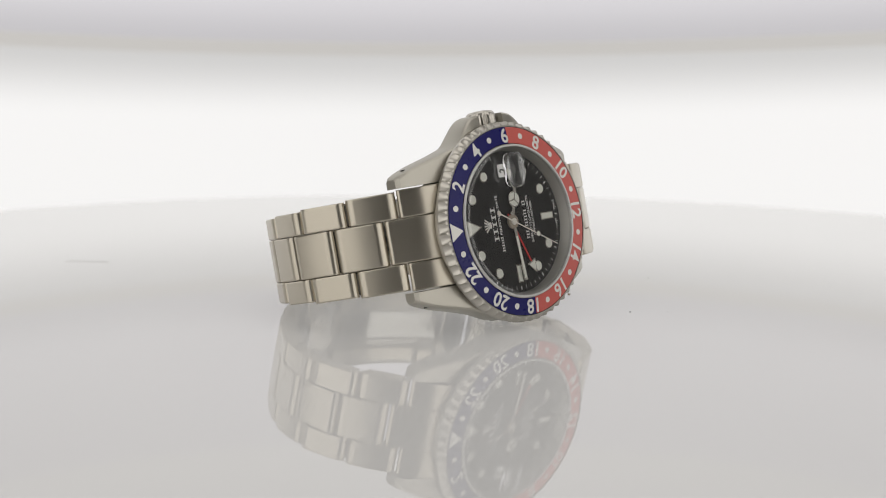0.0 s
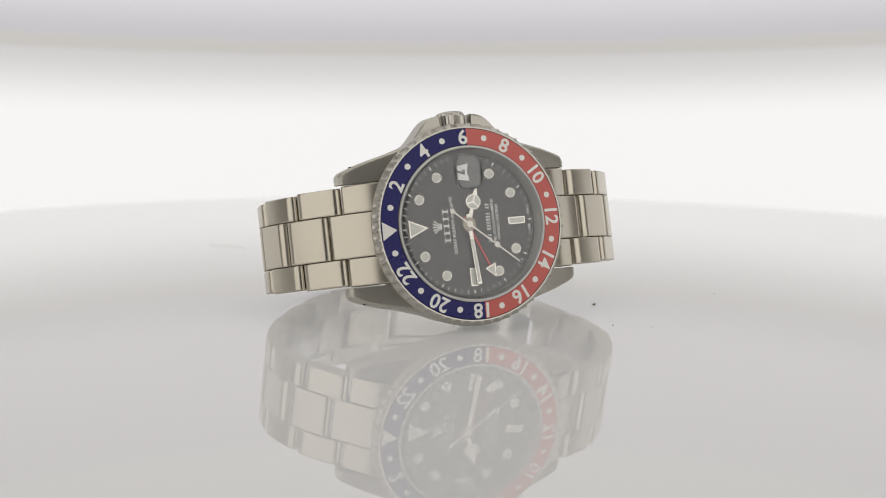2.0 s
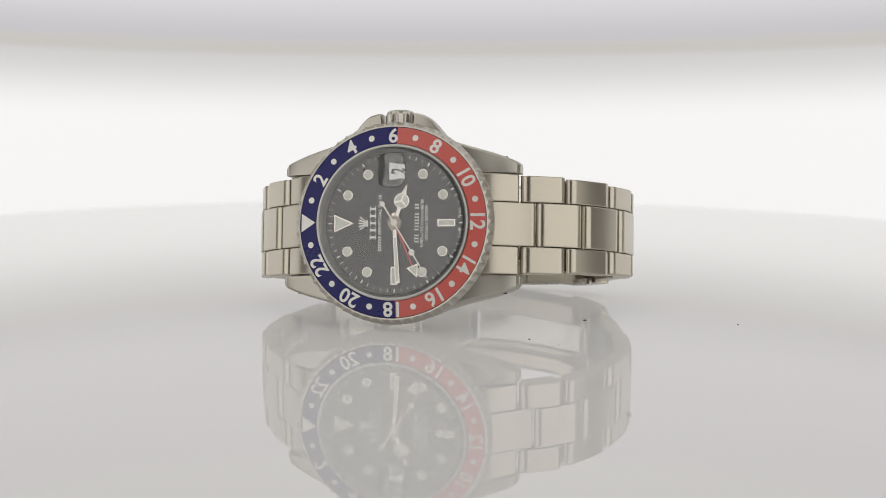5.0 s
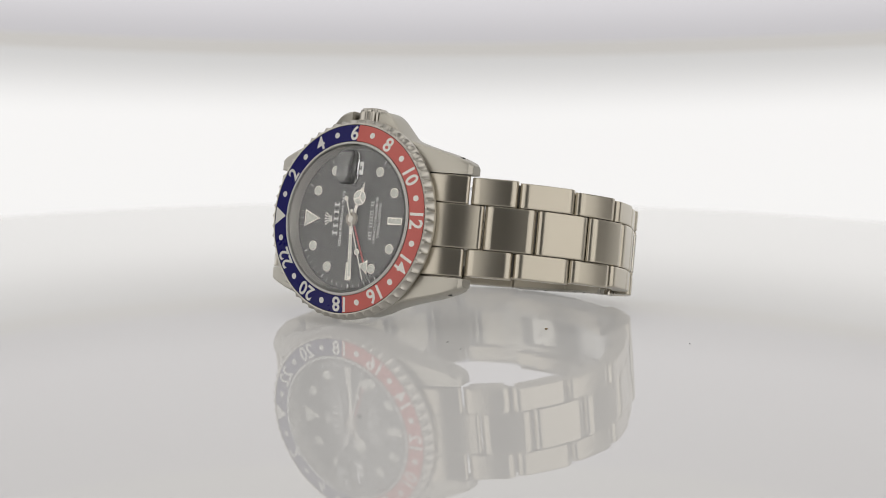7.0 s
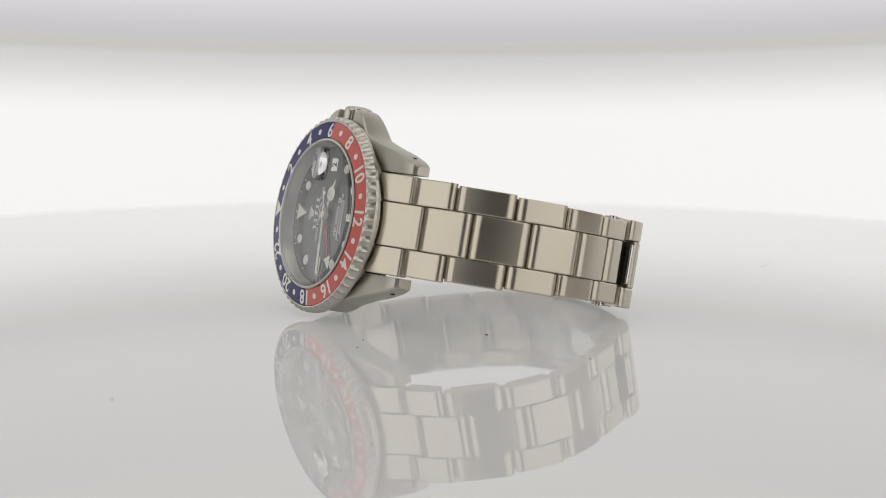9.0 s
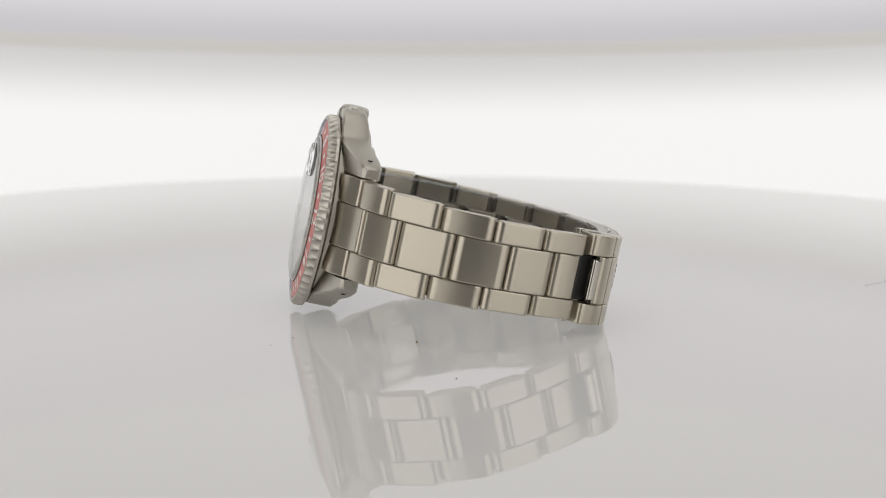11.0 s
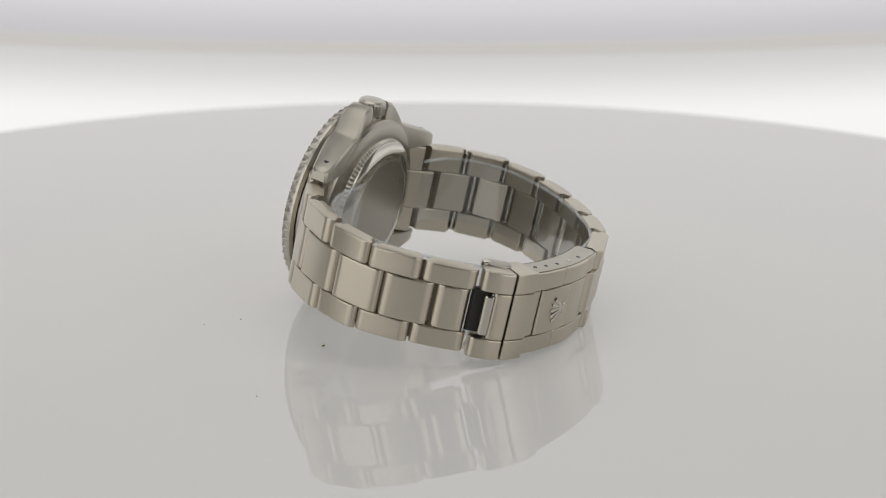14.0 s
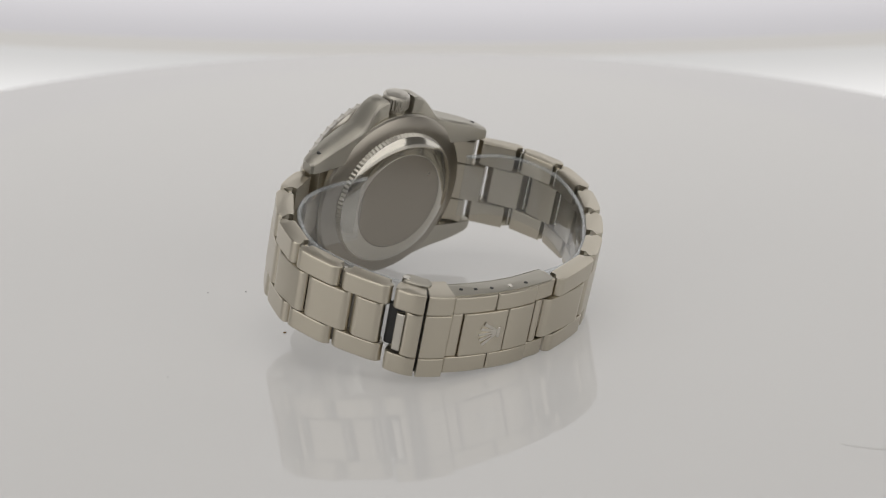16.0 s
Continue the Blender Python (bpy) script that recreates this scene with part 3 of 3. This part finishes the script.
lettering("dial_text", "OFFICIALLY CERTIFIED", 0.82, (6.4, 2.2, 0), (-1, 0), PRINT, dial, 0.015, bold=0.012, span=7.0)
lettering("dial_text", "SWISS", 0.62, (13.1, 2.2, 1.7), (-1, 0.12), PRINT, dial, 0.015)
lettering("dial_text", "MADE", 0.62, (13.1, 2.2, -1.7), (-1, -0.12), PRINT, dial, 0.015)
window = part("date_window", slab([(-1.2, 9.1), (1.2, 9.1), (1.2, 11.7), (-1.2, 11.7)], 2.16, 2.3, 0.05), DATE_WHITE, watch, "white date window", False)
lettering("date_numeral", "2", 2.4, (0, 2.13, 10.4), (-1, 0), BLACK, window, 0.02, 0.85, 0.06)

# hands
hour = part("hour_hand", slab(bar(3.6, -1.5, 3.2, 0.9, 0.75), 1.62, 1.75), GOLD, watch, "white gold hour hand with a round lume eye", False)
hx, hz = polar(3.6, 4.6)
part("eye", slab(disc(hx, hz, 1.6, 28), 1.6, 1.76, 0.06), GOLD, hour)
for k in range(3):
    a0 = radians(30 * 3.6 + 120 * k)
    fan = [(hx - 0.2 * math.cos(a0 + 1.05), hz + 0.2 * math.sin(a0 + 1.05))]
    fan += [(hx - 1.36 * math.cos(a0 + 0.1 + j * 0.189), hz + 1.36 * math.sin(a0 + 0.1 + j * 0.189)) for j in range(11)]
    part("lume", slab(fan, 1.57, 1.62), LUME, hour, smooth=False)
part("tip", slab(bar(3.6, 6.1, 7.9, 1.0, 0.15), 1.6, 1.76), GOLD, hour, smooth=False)
minute = part("minute_hand", slab(bar(8.86, -2.0, 4.0, 0.7, 0.85) [:2] + bar(8.86, 4.0, 12.0, 0.95, 0.95)[2:], 1.36, 1.48), GOLD, watch, "white gold baton minute hand", False)
part("lume", slab(bar(8.86, 3.0, 11.5, 0.5, 0.55), 1.33, 1.4), LUME, minute, smooth=False)
gmt = part("second_zone_hand", slab(bar(8.22, -1.8, 9.4, 0.42, 0.34), 1.84, 1.94), HAND_RED, watch, "thin red hand with a triangular tip", False)
tip = part("arrow_tip", slab(bar(8.22, 9.2, 11.9, 2.6, 0.05), 1.82, 1.94, 0.05), GOLD, gmt, smooth=False)
part("lume", slab(bar(8.22, 9.5, 11.2, 1.85, 0.2), 1.8, 1.86), LUME, gmt, smooth=False)
second = part("second_hand", slab(bar(0, -4.4, 12.8, 0.3, 0.2), 1.12, 1.18), NEEDLE, watch, "thin white gold seconds hand with a lume dot", False)
part("counterweight", slab(disc(4.4, 0, 0.5), 1.1, 1.18), NEEDLE, second)
dot = part("dot", slab(disc(-7.0, 0, 0.62), 1.1, 1.18), GOLD, second)
part("lume", slab(disc(-7.0, 0, 0.46), 1.07, 1.12), LUME, second)
part("hub", slab(disc(0, 0, 1.4, 28), 1.3, 1.7, 0.1), HUB, minute, "round brassy hub of the minute hand")
part("hub", slab(disc(0, 0, 1.45, 28), 1.58, 1.8, 0.06), HUB, hour)
part("centre_cap", slab(disc(0, 0, 0.7), 1.0, 2.2, 0.12), NEEDLE, watch, "small polished centre cap")

# crystal and date magnifier
crystal = part("crystal", turned([(0.01, -1.0), (7, -1.0), (13.8, -1.0), (14.2, -1.0), (14.35, -0.99), (14.75, -0.85), (14.85, -0.5), (14.85, 0.3)], 128), CRYSTAL, watch, "clear flat sapphire crystal")
rows = [[(2.8 * k * (abs(math.cos(a)) ** 0.55) * (1 if math.cos(a) >= 0 else -1), y, 10.2 + 3.5 * k * (abs(math.sin(a)) ** 0.55) * (1 if math.sin(a) >= 0 else -1))
         for a in (2 * math.pi * i / 48 for i in range(48))] for k, y in
        ((1.0, -1.02), (1.0, -1.3), (0.97, -1.4), *((q, -1.45 - 0.7 * (1 - q * q)) for q in (0.92, 0.82, 0.7, 0.56, 0.42, 0.28, 0.14, 0.02)))]
lens = part("date_magnifier", rings(rows), LENS_GLASS, crystal, "domed clear date magnifier")
lens.visible_shadow = crystal.visible_shadow = False

# clear film left inside the bracelet
film = tagged(new("protective_film"), "clear plastic protective film strip inside the steel bracelet", "protective film")
film.matrix_world = watch.matrix_world
INNER, INNER_RUN = dense([(11, 13.0), (20, 12.9), (27.5, 14.8), (33.4, 19.5), (37, 26), (38.6, 32.5), (37, 40), (33.6, 47.4), (28.4, 53.4), (20, 57.2), (8, 58.8),
                          (-4, 58.2), (-12, 54.6), (-19, 48.4), (-25, 41), (-28.8, 33.2), (-30.3, 26.5), (-28.8, 20), (-24.5, 15.2), (-17, 12.9)])
sheet_rows, lip_rows = [], []
for p, q in zip(INNER, INNER[1:] + [2 * INNER[-1] - INNER[-2]]):
    n = Vector(((q - p).y, -(q - p).x)).normalized() * 0.2
    sheet_rows.append([(p.x - n.x, p.y - n.y, -6.4), (p.x - n.x, p.y - n.y, 7.8), (p.x + n.x, p.y + n.y, 7.8), (p.x + n.x, p.y + n.y, -6.4)])
    lip_rows.append([(p.x + k * n.x, p.y + k * n.y, z) for k, z in ((-2, 7.82), (-2, 8.15), (-1, 8.35), (1, 8.35), (2, 8.15), (2, 7.82))])
part("strip", rings(sheet_rows), FILM, film)
part("edge", rings(lip_rows), FILM_EDGE, film, "milky cut edge")

# dust and a fibre on the disc
def crumb(name, x, y, r, flat, mat, label, turn=0.0):
    bm = bmesh.new()
    bmesh.ops.create_icosphere(bm, subdivisions=1, radius=r)
    for v in bm.verts:
        v.co *= 0.75 + 0.5 * random.random()
        v.co = Vector((v.co.x * 1.4, v.co.y, v.co.z * flat + r * flat * 0.8))
        v.co.rotate(Euler((0, 0, turn)))
        v.co += Vector((x, y, 0))
    return tagged(part(name, bm, mat, None, label), category="dust", group="dust on the turntable")


DUST = [crumb("dust_speck", 33.3, -7.8, 0.3, 0.6, CRUMB, "tiny amber crumb of dust on the white disc"),
        crumb("dust_speck", 26.4, -31.4, 0.14, 0.6, FIBRE, "tiny dark speck of dust on the white disc"),
        crumb("dust_speck", 55.0, -94.0, 0.2, 0.6, FIBRE, "tiny dark speck of dust on the white disc"),
        crumb("dust_speck", 32.9, -36.1, 0.11, 0.6, FIBRE, "tiny dark speck of dust on the white disc"),
        crumb("dust_speck", 63.9, -4.4, 0.14, 0.6, FIBRE, "tiny dark speck of dust on the white disc")]
hair = []
for k in range(13):
    u = k / 12
    c = Vector((-13.6 - 6.5 * u, 98.6 + 8.0 * u + 1.2 * math.sin(3 * u), 0.045))
    hair.append([c + Vector((0.024 * math.cos(a), 0.014 * math.cos(a), 0.03 * math.sin(a))) for a in (0, 1.26, 2.51, 3.77, 5.03)])
DUST.append(tagged(part("fibre", rings(hair), HAIR, None, "fine grey curved fibre lying on the white disc"), category="dust", group="dust on the turntable"))


def motions():
    """The turntable turns with what lies on it; the backdrop rides on the camera's arm."""
    walk(turntable, [(t, pose(0, 0, 0, 0, 0, spin(t))) for t in TIMES])
    walk(watch, [(t, pose(0, 0, 0, 0, 0, spin(t)) @ SEAT) for t in TIMES])
    walk(film, [(t, pose(0, 0, 0, 0, 0, spin(t)) @ SEAT) for t in TIMES])
    for ob in DUST:
        walk(ob, [(t, pose(0, 0, 0, 0, 0, spin(t))) for t in TIMES])
    walk(second, [(t, pose(0, 0, 0, 0, 208 + 6 * t)) for t in TIMES])
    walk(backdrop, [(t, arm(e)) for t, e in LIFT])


motions()
